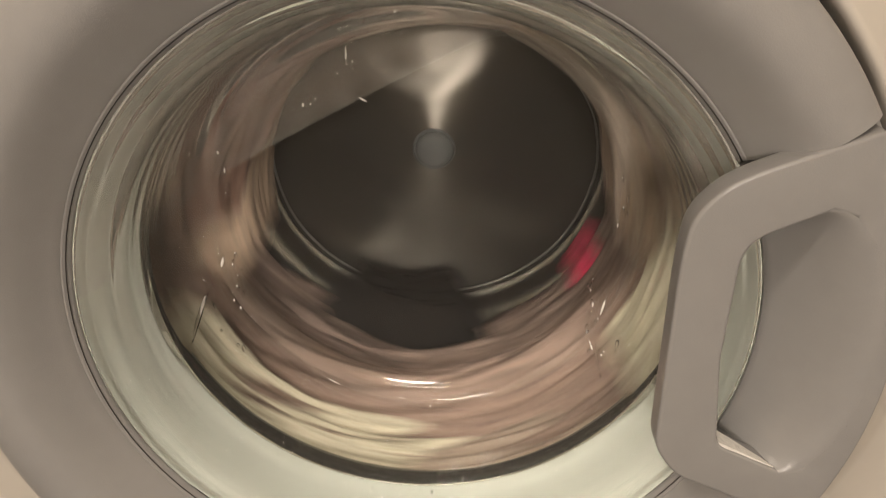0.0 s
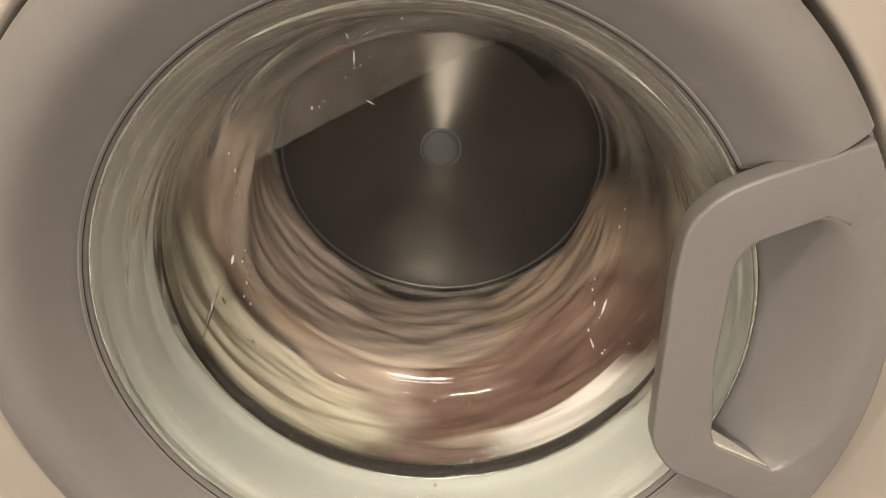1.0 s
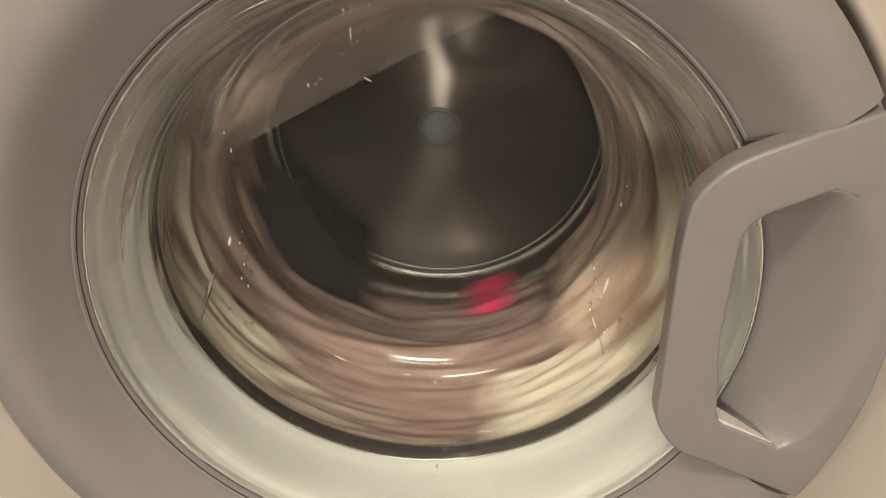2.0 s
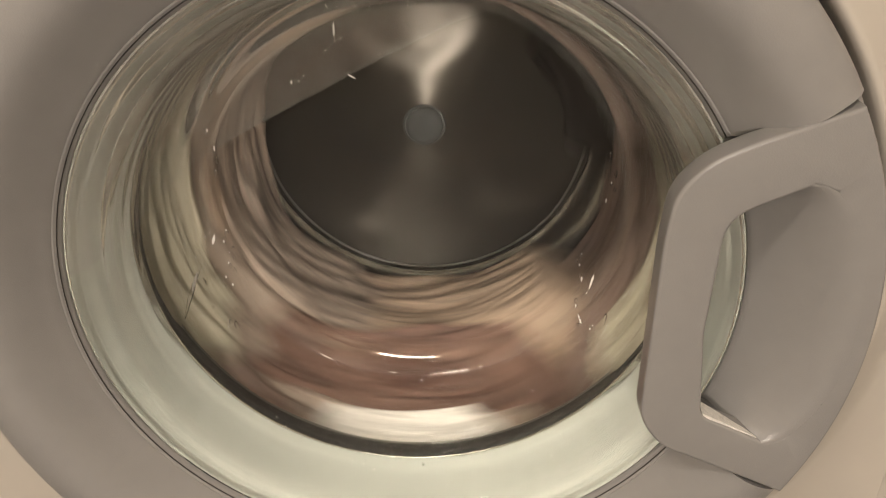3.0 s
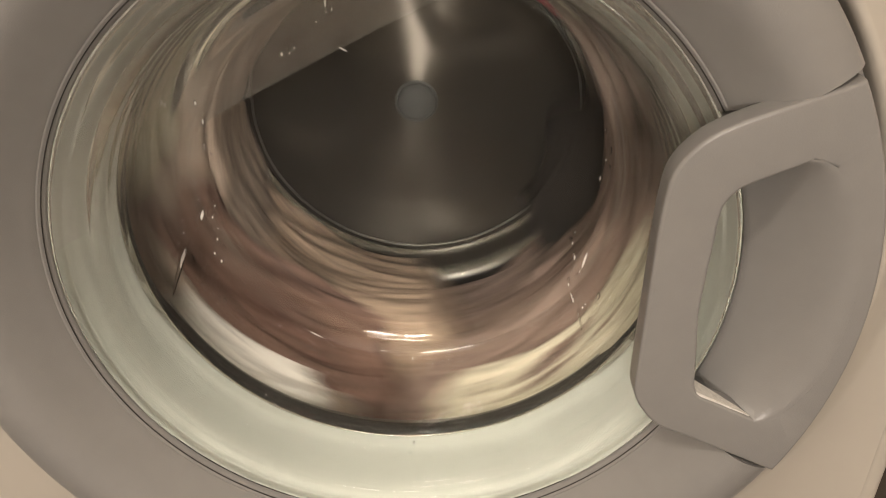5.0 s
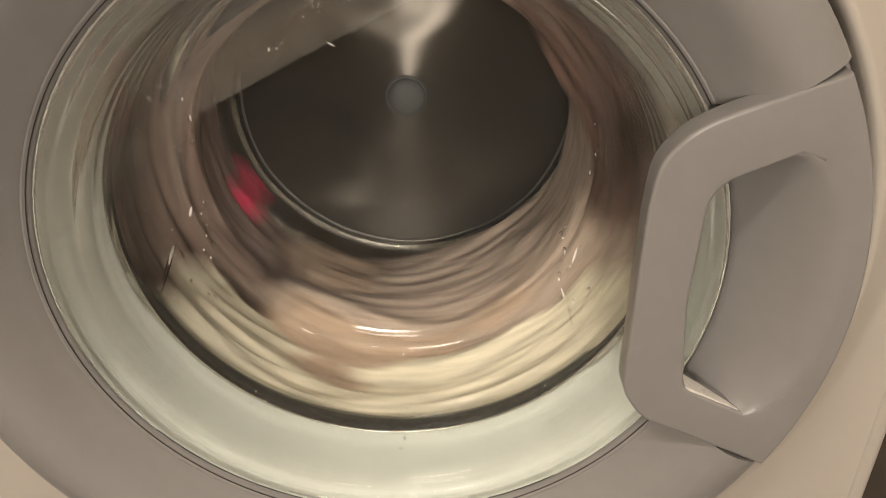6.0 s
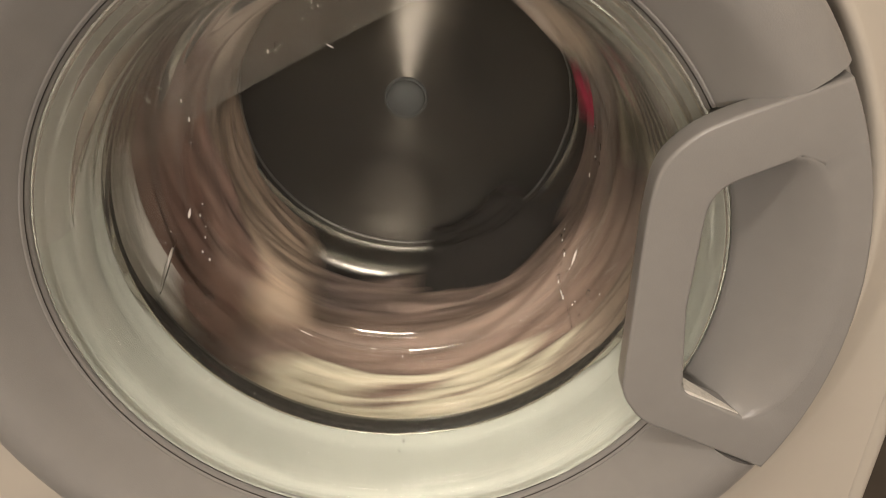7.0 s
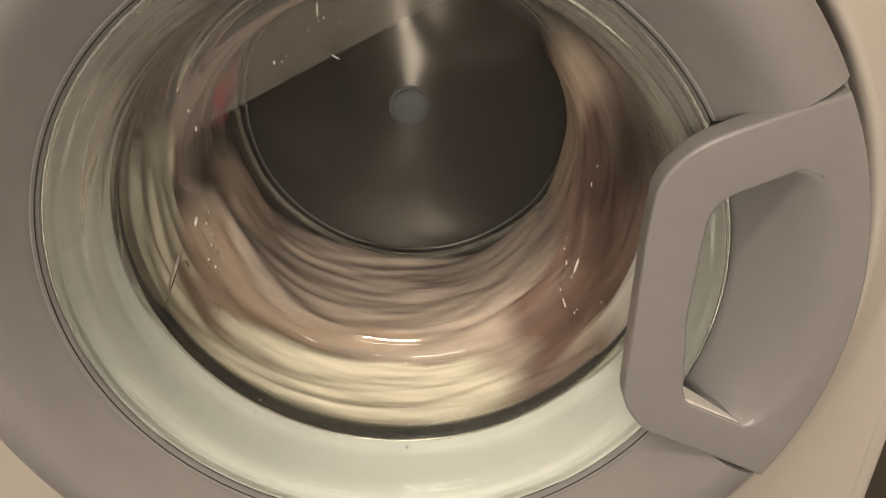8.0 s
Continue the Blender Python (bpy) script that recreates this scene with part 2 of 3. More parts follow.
# ---- the washing machine ----
X0, X1, FRONT, BACK, TOP = -0.30, 0.280, 0.012, 0.60, 0.40
machine = new("washing_machine")
machine.matrix_basis = pose(0, 0.3, FLOOR_Z)
tagged(machine, "white front-loading washing machine with a silver-grey door, running", "washing machine")


def front_panel():
    """The enamelled sheet with a round opening and a collar that rises towards the door."""
    bm = bmesh.new()
    n = 160
    circles = []
    for r, y in ((0.2243, FRONT + 0.03), (0.2245, FRONT - 0.006), (0.2249, FRONT - 0.0125), (0.2260, FRONT - 0.0160), (0.2280, FRONT - 0.0172), (0.2310, FRONT - 0.0155), (0.2410, FRONT - 0.0072), (0.2480, FRONT - 0.0018), (0.2530, FRONT)):
        circles.append([bm.verts.new((r * math.cos(i * math.tau / n), y, r * math.sin(i * math.tau / n))) for i in range(n)])
    edge = []
    b = 0.012
    for i in range(n):
        a = i * math.tau / n
        c, s = math.cos(a), math.sin(a)
        zmin = FLOOR_Z + 0.08
        k = min(x for x in ((X1 - b) / c if c > 1e-6 else 9, (X0 + b) / c if c < -1e-6 else 9, (TOP - b) / s if s > 1e-6 else 9, zmin / s if s < -1e-6 else 9))
        edge.append(bm.verts.new((c * k, FRONT, s * k)))
    circles.append(edge)
    for p, q in zip(circles, circles[1:]):
        for i in range(n):
            bm.faces.new((p[i], p[(i + 1) % n], q[(i + 1) % n], q[i]))
    return bm


part("front_panel", front_panel(), WHITE, machine, "white enamelled front panel with a round opening")
for x, d in ((X0, 1), (X1, -1)):
    bm = box(min(x, x + d * 0.014), max(x, x + d * 0.014), FRONT + 0.001, BACK, FLOOR_Z + 0.02, TOP, 0.005)
    part("side_panel", bm, WHITE, machine)
part("top_panel", box(X0 - 0.002, X1 + 0.002, FRONT - 0.004, BACK, TOP, TOP + 0.03, 0.006), WHITE, machine)
part("plinth", box(X0 + 0.015, X1 - 0.015, FRONT + 0.01, FRONT + 0.03, FLOOR_Z + 0.01, FLOOR_Z + 0.082, 0.002), WHITE, machine)
part("back_panel", box(X0 + 0.014, X1 - 0.014, BACK - 0.01, BACK - 0.002, FLOOR_Z + 0.02, TOP), WHITE, machine)
# the tub hides what lies round the drum
part("tub", lathe([(0.262, 0.040), (0.262, 0.345), (0.03, 0.345), (0.03, 0.352), (0.268, 0.352), (0.268, 0.033), (0.166, 0.033), (0.166, 0.040)], 96), DARK_RUBBER, machine)
# door seal
part("door_seal", lathe([(0.222, 0.030), (0.190, 0.016), (0.174, 0.0105), (0.1670, 0.0105), (0.1650, 0.0150), (0.1632, 0.0230), (0.1618, 0.0330), (0.1596, 0.0430), (0.1570, 0.0510),
                         (0.1549, 0.0535), (0.1549, 0.0560), (0.1580, 0.0560), (0.164, 0.050), (0.170, 0.040), (0.222, 0.036)], 160), RUBBER, machine,
     "pale grey rubber door seal")

for a in (-98.0, -91.5, -87.0, -84.0):
    part("seal_nub", lathe([(0.1541, 0.0540), (0.1541, 0.0566), (0.1557, 0.0566), (0.1557, 0.0540)], 3, a, a + 0.7), RUBBER, machine)

# ---- the door ----
RING = [(0.2172, 0.014), (0.2190, 0.008), (0.2190, -0.0150), (0.2182, -0.0185), (0.2160, -0.0212), (0.2120, -0.0236), (0.2065, -0.0254), (0.2005, -0.0264), (0.1950, -0.0262), (0.1900, -0.0244), (0.1855, -0.0210),
        (0.1805, -0.0160), (0.1755, -0.0100), (0.1715, -0.0052), (0.1690, -0.0026), (0.1682, -0.0012), (0.1674, -0.0012), (0.1664, -0.0002), (0.1650, 0.0015), (0.1645, 0.0030), (0.1652, 0.0085), (0.1800, 0.013)]
SPAN_LOW, SPAN_HIGH = -27.0, 29.9
door = part("door", lathe(RING, 150, SPAN_HIGH + 0.75, 360 + SPAN_LOW - 0.75), GREY, machine, "round silver-grey plastic door ring, closed")
sharp(door, 40)
# dark joint between the ring and the glass
part("joint", lathe([(0.1661 + 0.00028 * math.cos(q), -0.0003 + 0.00028 * math.sin(q)) for q in (k * math.tau / 6 for k in range(6))], 150, SPAN_HIGH + 0.75, 360 + SPAN_LOW - 0.75), DARK_RUBBER, door, "thin dark joint line round the glass")
# the ring behind the handle, a little deeper
part("handle_base", lathe([(0.2180, 0.014), (0.2185, 0.008), (0.2185, -0.012), (0.2100, -0.0135), (0.1950, -0.0125), (0.1800, -0.0060), (0.1700, -0.0005), (0.1650, 0.0022), (0.1660, 0.0060), (0.18, 0.012)], 40, SPAN_LOW + 0.3, SPAN_HIGH - 0.3), GREY, door)

# line on the bowl's face above which the glass slopes to the front
NX, NZ, ND = -0.457, 0.8895, 0.0842


def bowl_point(r, y, a):
    x, z = r * math.cos(a), r * math.sin(a)
    d = x * NX + z * NZ - ND
    if y > 0.03:
        rise = 0.5 * (d + math.sqrt(d * d + 4e-6))
        y = y - min(rise, 0.045) * 0.75 * smooth01((y - 0.05) / 0.06) * smooth01((0.142 - r) / 0.018)
    return x, y, z


def finer(points, step=0.0022):
    """The same profile as a smooth curve with points between those that lie far apart."""
    out = [points[0]]
    for i in range(len(points) - 1):
        a, b, c, d = (Vector(points[min(max(i + q, 0), len(points) - 1)]) for q in (-1, 0, 1, 2))
        k = max(1, round((c - b).length / step))
        for q in range(1, k + 1):
            t = q / k
            p = 0.5 * (2 * b + (c - a) * t + (2 * a - 5 * b + 4 * c - d) * t * t + (3 * b - a - 3 * c + d) * t ** 3)
            out.append((p.x, p.y))
    return out


def bowl():
    """The deep glass: a thick flange, a slightly tapered wall and a domed face, as a shell with two sides."""
    outer = [(0.1648, 0.0034), (0.1636, 0.0024), (0.1615, 0.0020), (0.1596, 0.0026), (0.1588, 0.0036), (0.1578, 0.0038), (0.1562, 0.0034), (0.1546, 0.0040), (0.1532, 0.0062), (0.1518, 0.0098), (0.1510, 0.0115), (0.1497, 0.0125),
             (0.1482, 0.0150), (0.1472, 0.0185),
             *[(0.1466 - 0.098 * (y - 0.021) + 0.00030 * math.sin(y * 560) * (1 - (y - 0.021) / 0.05), y) for y in np.linspace(0.021, 0.068, 26)], (0.1411, 0.077), (0.1392, 0.091), (0.1362, 0.1035), (0.1315, 0.1120), (0.1240, 0.1185), (0.1150, 0.1225), (0.1040, 0.1250),
             (0.0900, 0.1270), (0.0750, 0.1285), (0.0600, 0.1295), (0.0450, 0.1300), (0.0300, 0.1304), (0.0150, 0.1306)]
    inner = [(0.0150, 0.1356), (0.0300, 0.1354), (0.0450, 0.1350), (0.0600, 0.1345), (0.0750, 0.1335), (0.0900, 0.1320), (0.1060, 0.1300), (0.1180, 0.1275), (0.1280, 0.1235), (0.1360, 0.1170), (0.1405, 0.1080),
             (0.1432, 0.0950), (0.1452, 0.0790), (0.1470, 0.0610), (0.1484, 0.0450), (0.1500, 0.0300), (0.1515, 0.0200), (0.1535, 0.0140), (0.1565, 0.0100), (0.1605, 0.0085), (0.1648, 0.0080)]
    bm = bmesh.new()
    n = 288
    outer, inner = outer[:40] + finer(outer[40:]), finer(inner[:14]) + inner[14:]
    loop = outer + inner
    rings = [[bm.verts.new(bowl_point(r, y, i * math.tau / n)) for i in range(n)] for r, y in loop]
    for j in range(len(loop)):
        if j == len(outer) - 1:
            continue
        p, q = rings[j], rings[(j + 1) % len(loop)]
        for i in range(n):
            bm.faces.new((p[i], p[(i + 1) % n], q[(i + 1) % n], q[i]))
    for ring, y in ((rings[len(outer) - 1], 0.1307), (rings[len(outer)], 0.1357)):
        c = bm.verts.new((0, y, 0))
        for i in range(n):
            bm.faces.new((ring[i], ring[(i + 1) % n], c))
    return bm


glass = part("glass_bowl", bowl(), GLASS, door, "thick clear glass bowl with water drops")
glass.visible_shadow = False


def drop(r, y, a, size, long=1.0):
    """A water drop on the glass, drawn out downwards."""
    bm = bmesh.new()
    bmesh.ops.create_uvsphere(bm, u_segments=12, v_segments=8, radius=size)
    x, yy, z = bowl_point(r, y, radians(a))
    for v in bm.verts:
        v.co = Vector((x + v.co.x, yy + v.co.y * 0.8, z + v.co.z * long))
    return bm


INSIDE = ((0.0900, 0.1320), (0.1060, 0.1300), (0.1180, 0.1275), (0.1280, 0.1235), (0.1360, 0.1170), (0.1405, 0.1080), (0.1432, 0.0950), (0.1452, 0.0790), (0.1470, 0.0610), (0.1484, 0.0450))


def inside_y(r):
    """The depth of the drum side of the glass at a radius."""
    for (r0, y0), (r1, y1) in zip(INSIDE, INSIDE[1:]):
        if r <= r1:
            return y0 + (y1 - y0) * max(0.0, (r - r0) / (r1 - r0))
    return INSIDE[-1][1]


dice = random.Random(11)
for x, z0, z1, count in ((-0.1205, -0.022, -0.062, 11), (0.1060, -0.040, -0.088, 11), (-0.1200, 0.050, 0.005, 6), (0.1200, 0.030, -0.010, 5)):
    for k in range(count):
        px, pz = x + dice.uniform(-0.0025, 0.0025), z0 + (z1 - z0) * (k + dice.random() * 0.7) / count
        r = math.hypot(px, pz)
        part("water_drop", drop(r, inside_y(r + 0.0046) - 0.0046, math.degrees(math.atan2(pz, px)), dice.uniform(0.0005, 0.0012), dice.choice((1.2, 1.8, 2.8))), WATER, glass)
        # white specks painted as glints beside the drops
        if k % 2 == 0:
            part("glint_fleck", drop(r, inside_y(r + 0.0046) - 0.0046, math.degrees(math.atan2(pz + 0.0015, px + dice.uniform(-0.003, 0.003))), dice.uniform(0.0003, 0.0006), dice.choice((1.0, 2.0, 3.4))), GLINT, glass, "white fleck painted as a glint on the wet glass")
dice = random.Random(4)
CLUSTERS = ((-160, 0.1385, 0.092, 8, 7), (-150, 0.1385, 0.092, 5, 4), (-33, 0.1380, 0.093, 7, 9), (-88, 0.1330, 0.110, 8, 5), (112, 0.1060, 0.1250, 4, 5), (98, 0.1340, 0.107, 5, 6),
            (70, 0.1360, 0.103, 14, 7), (128, 0.1000, 0.126, 3, 5), (55, 0.1330, 0.110, 4, 3), (-96, 0.1450, 0.035, 10, 6), (-125, 0.1440, 0.045, 8, 4))
for a0, r0, y0, wide, count in CLUSTERS:
    for k in range(count):
        t = dice.uniform(-1, 1)
        side = dice.choice((0.0, 0.0, 0.0045))
        # every other one is a white painted glint
        part("water_drop" if k % 2 else "glint_fleck", drop(r0 + side + dice.uniform(-0.002, 0.001), y0 + dice.uniform(-0.008, 0.006), a0 + t * wide, dice.uniform(0.0006, 0.0012) * (1 if k % 2 else 0.45), dice.choice((1, 1, 1.6, 2.4))), WATER if k % 2 else GLINT, glass)


def drip(points, width):
    """A run of water down the glass, or a painted glint on it, thickest in its middle, through (x, y, z) points."""
    bm = bmesh.new()
    rows, n = [], 14
    for i in range(n + 1):
        f = i / n * (len(points) - 1)
        k = min(int(f), len(points) - 2)
        p = Vector(points[k]).lerp(Vector(points[k + 1]), f - k)
        w = width * math.sin(math.pi * (0.06 + 0.88 * i / n)) * (1 + 0.5 * noise.noise((i * 0.7, points[0][0] * 50, 2.0)))
        rows.append([bm.verts.new((p.x + w * math.cos(q), p.y - 0.6 * w * abs(math.sin(q)), p.z + 0.4 * w * math.sin(q))) for q in (j * math.tau / 8 for j in range(8))])
    for p, q in zip(rows, rows[1:]):
        for j in range(8):
            bm.faces.new((p[j], p[(j + 1) % 8], q[(j + 1) % 8], q[j]))
    bm.faces.new(rows[0][::-1]), bm.faces.new(rows[-1])
    return bm


# the white ones put bright reflections on the wet runs into colour
DRIPS = (
    (((-0.1327, 0.0982, -0.0351), (-0.1341, 0.0852, -0.0396), (-0.1342, 0.0712, -0.0450), (-0.1336, 0.0592, -0.0499)), 0.0015, WATER),
    (((-0.1338, 0.0912, -0.0371), (-0.1343, 0.0782, -0.0434)), 0.0010, GLINT),
    (((-0.1269, 0.1132, -0.0220), (-0.1283, 0.1112, -0.0281)), 0.0009, GLINT),
    (((0.1137, 0.1162, -0.0523), (0.1110, 0.1142, -0.0626)), 0.0009, GLINT),
    (((0.1083, 0.1092, -0.0767), (0.1085, 0.0982, -0.0846), (0.1088, 0.0822, -0.0886)), 0.0008, WATER),
    (((0.1047, 0.1112, -0.0793), (0.1065, 0.1052, -0.0832)), 0.0006, GLINT),
    (((-0.0674, 0.1122, -0.1126), (-0.0591, 0.1112, -0.1170)), 0.0007, GLINT),
    (((-0.0212, 0.1132, -0.1284), (-0.0157, 0.1122, -0.1285)), 0.0006, GLINT),
    (((-0.0379, 0.1262, 0.0765), (-0.0335, 0.1262, 0.0738)), 0.0008, GLINT),
    (((-0.0439, 0.1202, 0.1107), (-0.0444, 0.1232, 0.1008)), 0.0006, GLINT),
)
for points, width, mat in DRIPS:
    part("drip", drip(points, width), mat, glass, "run of water or white painted glint on the glass")


def scoop_start(a):
    """How far out the finger hollow reaches at the angle a, in degrees."""
    t = min(1.0, abs(a - 1.5) / 21.6)
    return 0.1865 + 0.0205 * math.sqrt(max(0.0, 1 - t ** 2.6))


def handle_plate():
    """The flat D-shaped frame: an outline with a grip hole, raised above the ring."""
    arc = [(0.2150 * math.cos(radians(a)), 0.2150 * math.sin(radians(a)), 0) for a in np.linspace(SPAN_LOW, SPAN_HIGH, 25)]
    outline = rounded([*arc, (0.1420, 0.0903, 0.010), (0.1290, 0.0835, 0.010), (0.1172, 0.0700, 0.014), (0.1150, 0.0480, 0.02), (0.1150, -0.0350, 0.02), (0.1150, -0.0500, 0.014), (0.1265, -0.0672, 0.012), (0.1430, -0.0742, 0.006)], 7)
    right = [(scoop_start(a) * math.cos(radians(a)), scoop_start(a) * math.sin(radians(a)), 0) for a in np.linspace(23.0, -20.0, 24)]
    hole_pts = rounded([(0.1400, 0.0585, 0.012), *right, (0.1440, -0.0480, 0.005), (0.1388, 0.0, 0)], 6)
    bm = bmesh.new()
    for pts in (outline, hole_pts):
        vs = [bm.verts.new((p[0], -0.0270, p[1])) for p in pts]
        for i in range(len(vs)):
            bm.edges.new((vs[i], vs[(i + 1) % len(vs)]))
    bmesh.ops.triangle_fill(bm, use_beauty=True, edges=bm.edges[:])
    top = bm.faces[:]
    got = bmesh.ops.extrude_face_region(bm, geom=top)
    for v in got["geom"]:
        if isinstance(v, bmesh.types.BMVert):
            v.co.y += 0.0135
    bmesh.ops.recalc_face_normals(bm, faces=bm.faces)
    rim = []
    for e in bm.edges:
        if len(e.link_faces) == 2 and e.calc_face_angle(0) > 1.0 and abs(e.verts[0].co.y - e.verts[1].co.y) < 1e-6:
            mid = (e.verts[0].co + e.verts[1].co) / 2
            r = math.hypot(mid.x, mid.z)
            if r > scoop_start(math.degrees(math.atan2(mid.z, mid.x))) - 0.0012 and r < 0.2110 and -0.0635 < mid.z < 0.0725:
                continue
            rim.append(e)
    bmesh.ops.bevel(bm, geom=rim, offset=0.0018, segments=3, affect="EDGES", profile=0.6)
    return bm


handle = part("handle", handle_plate(), GREY, door, "silver-grey plastic pull handle")
sharp(handle, 40)


def handle_scoop():
    """The hollow behind the grip: it leaves the plate flush and curves down to the glass."""
    bm = bmesh.new()
    nu, nv = 28, 40
    grid = []
    for j in range(nv + 1):
        a = radians(-21.8 + 46.5 * j / nv)
        row = []
        for i in range(nu + 1):
            t = i / nu
            r0 = scoop_start(math.degrees(a)) + 0.0004
            r = r0 - (r0 - 0.1668) * t
            y = -0.02699 + 0.0287 * smooth01(t * 0.62) / smooth01(0.62)
            row.append(bm.verts.new((r * math.cos(a), y, r * math.sin(a))))
        grid.append(row)
    for j in range(nv):
        for i in range(nu):
            bm.faces.new((grid[j][i], grid[j][i + 1], grid[j + 1][i + 1], grid[j + 1][i]))
    return bm


part("finger_scoop", handle_scoop(), GREY, handle)
def pale_edge():
    """Pale plastic on the upward face of the grip's lower arm, wide at the glass and running out to a point."""
    bm = bmesh.new()
    n = 14
    p0, p1, up = Vector((0.1452, -0.0475)), Vector((0.1735, -0.0627)), Vector((0.4730, 0.8810))
    rows = []
    for i in range(n + 1):
        t = i / n
        base = p0 + (p1 - p0) * t
        front = -0.0262 + 0.0010 * t + 0.0005 * noise.noise((t * 9, 3.0, 0.0))
        back = front + 0.0105 * (1 - t) ** 0.8 + 0.0003
        lift = 0.0005 + 0.0002 * noise.noise((t * 7, 1.0, 5.0))
        rows.append([bm.verts.new((q.x, y, q.y)) for q, y in ((base + up * lift, front), (base + up * lift, back), (base - up * 0.001, back), (base - up * 0.001, front))])
    for p, q in zip(rows, rows[1:]):
        for j in range(4):
            bm.faces.new((p[j], p[(j + 1) % 4], q[(j + 1) % 4], q[j]))
    bm.faces.new(rows[0][::-1]), bm.faces.new(rows[-1])
    return bm


part("pale_edge", pale_edge(), PALE, handle, "pale plastic edge", smooth=False)
for a, b in ((23.4, 26.0), (-23.6, -21.0)):
    part("scoop_end", lathe([(0.150, -0.0140), (0.150, 0.0005), (0.2050, 0.0005), (0.2050, -0.0140)], 6, a, b), GREY, handle)

# ---- the drum ----
DRUM_R, DRUM_BACK = 0.238, 0.266
drum = part("drum", lathe([(0.1620, 0.0630), (0.1595, 0.0615), (0.1578, 0.0635), (0.1585, 0.0720), (0.1630, 0.0800), (0.200, 0.0810), (0.228, 0.085), (DRUM_R, 0.094), (DRUM_R, 0.262), (0.232, 0.280), (0.220, 0.286),
                           (0.220, 0.290), (0.236, 0.284), (0.242, 0.264), (0.242, 0.092), (0.230, 0.080), (0.200, 0.076)], 128), STEEL_DARK, machine, "stainless steel drum turning on its axis")


# added dark strip: the shade in the gap between seal and drum
part("gap_shade", lathe([(0.1549, 0.0568), (0.1552, 0.0680), (0.1570, 0.0686), (0.1572, 0.0568)], 160), DARK_RUBBER, machine, "dark strip added as the shade of the gap behind the door seal")
part("mouth_ring", lathe([(0.1538 + 0.0010 * math.cos(q), 0.0548 + 0.0010 * math.sin(q)) for q in (k * math.tau / 8 for k in range(8))], 160), CHROME, machine, "polished steel ring at the drum mouth")


BAYS = [radians(98 + 120 * k) for k in range(3)]


def back_plate():
    """The pressed steel back: a raised three-armed star round the hub and three sunken oval bays with soft rims."""
    bm = bmesh.new()
    n, m = 240, 84
    rings = []
    for j in range(m + 1):
        r = 0.010 + (0.1345 - 0.010) * j / m
        ring = []
        for i in range(n):
            a = i * math.tau / n
            x, z = r * math.cos(a), r * math.sin(a)
            d = 9.0
            for q in BAYS:
                along, across = x * math.cos(q) + z * math.sin(q), z * math.cos(q) - x * math.sin(q)
                d = min(d, math.hypot((along - 0.083) / 0.042, across / 0.052))
            y = DRUM_BACK - 0.0125 * (1 - smooth01((r + 0.012) / 0.112)) + 0.0021 * (1 - smooth01((d - 0.50) / 0.60))
            ring.append(bm.verts.new((x, y, z)))
        rings.append(ring)
    for p, q in zip(rings, rings[1:]):
        for i in range(n):
            bm.faces.new((p[i], p[(i + 1) % n], q[(i + 1) % n], q[i]))
    return bm


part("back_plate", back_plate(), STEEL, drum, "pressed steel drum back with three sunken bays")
part("bead", lathe([(0.1300 + 0.0011 * math.cos(q), 0.2650 + 0.0011 * math.sin(q)) for q in (k * math.tau / 8 for k in range(8))], 128), STEEL_DARK, drum, "rolled bead round the drum back")
# the rounded steel shoulder between the back and the wall
part("shoulder", lathe([(0.1340, 0.2675), (0.1370, 0.2668), (0.1405, 0.2640), (0.1440, 0.2590), (0.1480, 0.2540), (0.1540, 0.2500), (0.1620, 0.2480), (0.2000, 0.2480), (0.2370, 0.2500), (0.2370, 0.2700), (0.1340, 0.2720)], 128),
     SHOULDER, drum, "shiny rounded steel shoulder of the drum back")
part("hub_cap", lathe([(0.0, 0.2495), (0.0100, 0.2498), (0.0132, 0.2510), (0.0142, 0.2530), (0.0142, 0.262), (0.0, 0.262)], 48), HUB, drum, "round grey hub cap")
part("hub_rim", lathe([(0.0142, 0.2535), (0.0160, 0.2542), (0.0168, 0.2570), (0.0142, 0.2600)], 48), HUB, drum)


def lifter(angle):
    """A hollow paddle along the drum wall, narrow at its crest."""
    bm = bmesh.new()
    secs = []
    for y, h, w in ((0.098, 0.010, 0.026), (0.115, 0.038, 0.034), (0.160, 0.046, 0.038), (0.215, 0.046, 0.038), (0.245, 0.036, 0.034)):
        sec = []
        for k in range(9):
            t = k / 8
            px = (t - 0.5) * 2 * w * (0.35 + 0.65 * abs(2 * t - 1))
            sec.append((DRUM_R + 0.001 - h * math.sin(math.pi * t) ** 0.6, px, y))
        secs.append([bm.verts.new((r * math.cos(angle) - s * math.sin(angle), y, r * math.sin(angle) + s * math.cos(angle))) for r, s, y in sec])
    for p, q in zip(secs, secs[1:]):
        for i in range(8):
            bm.faces.new((p[i], p[i + 1], q[i + 1], q[i]))
    bm.faces.new(secs[0]), bm.faces.new(secs[-1][::-1])
    return bm


for k in range(3):
    part("lifter", lifter(radians(10 + 120 * k)), HUB, drum, "grey plastic drum paddle")


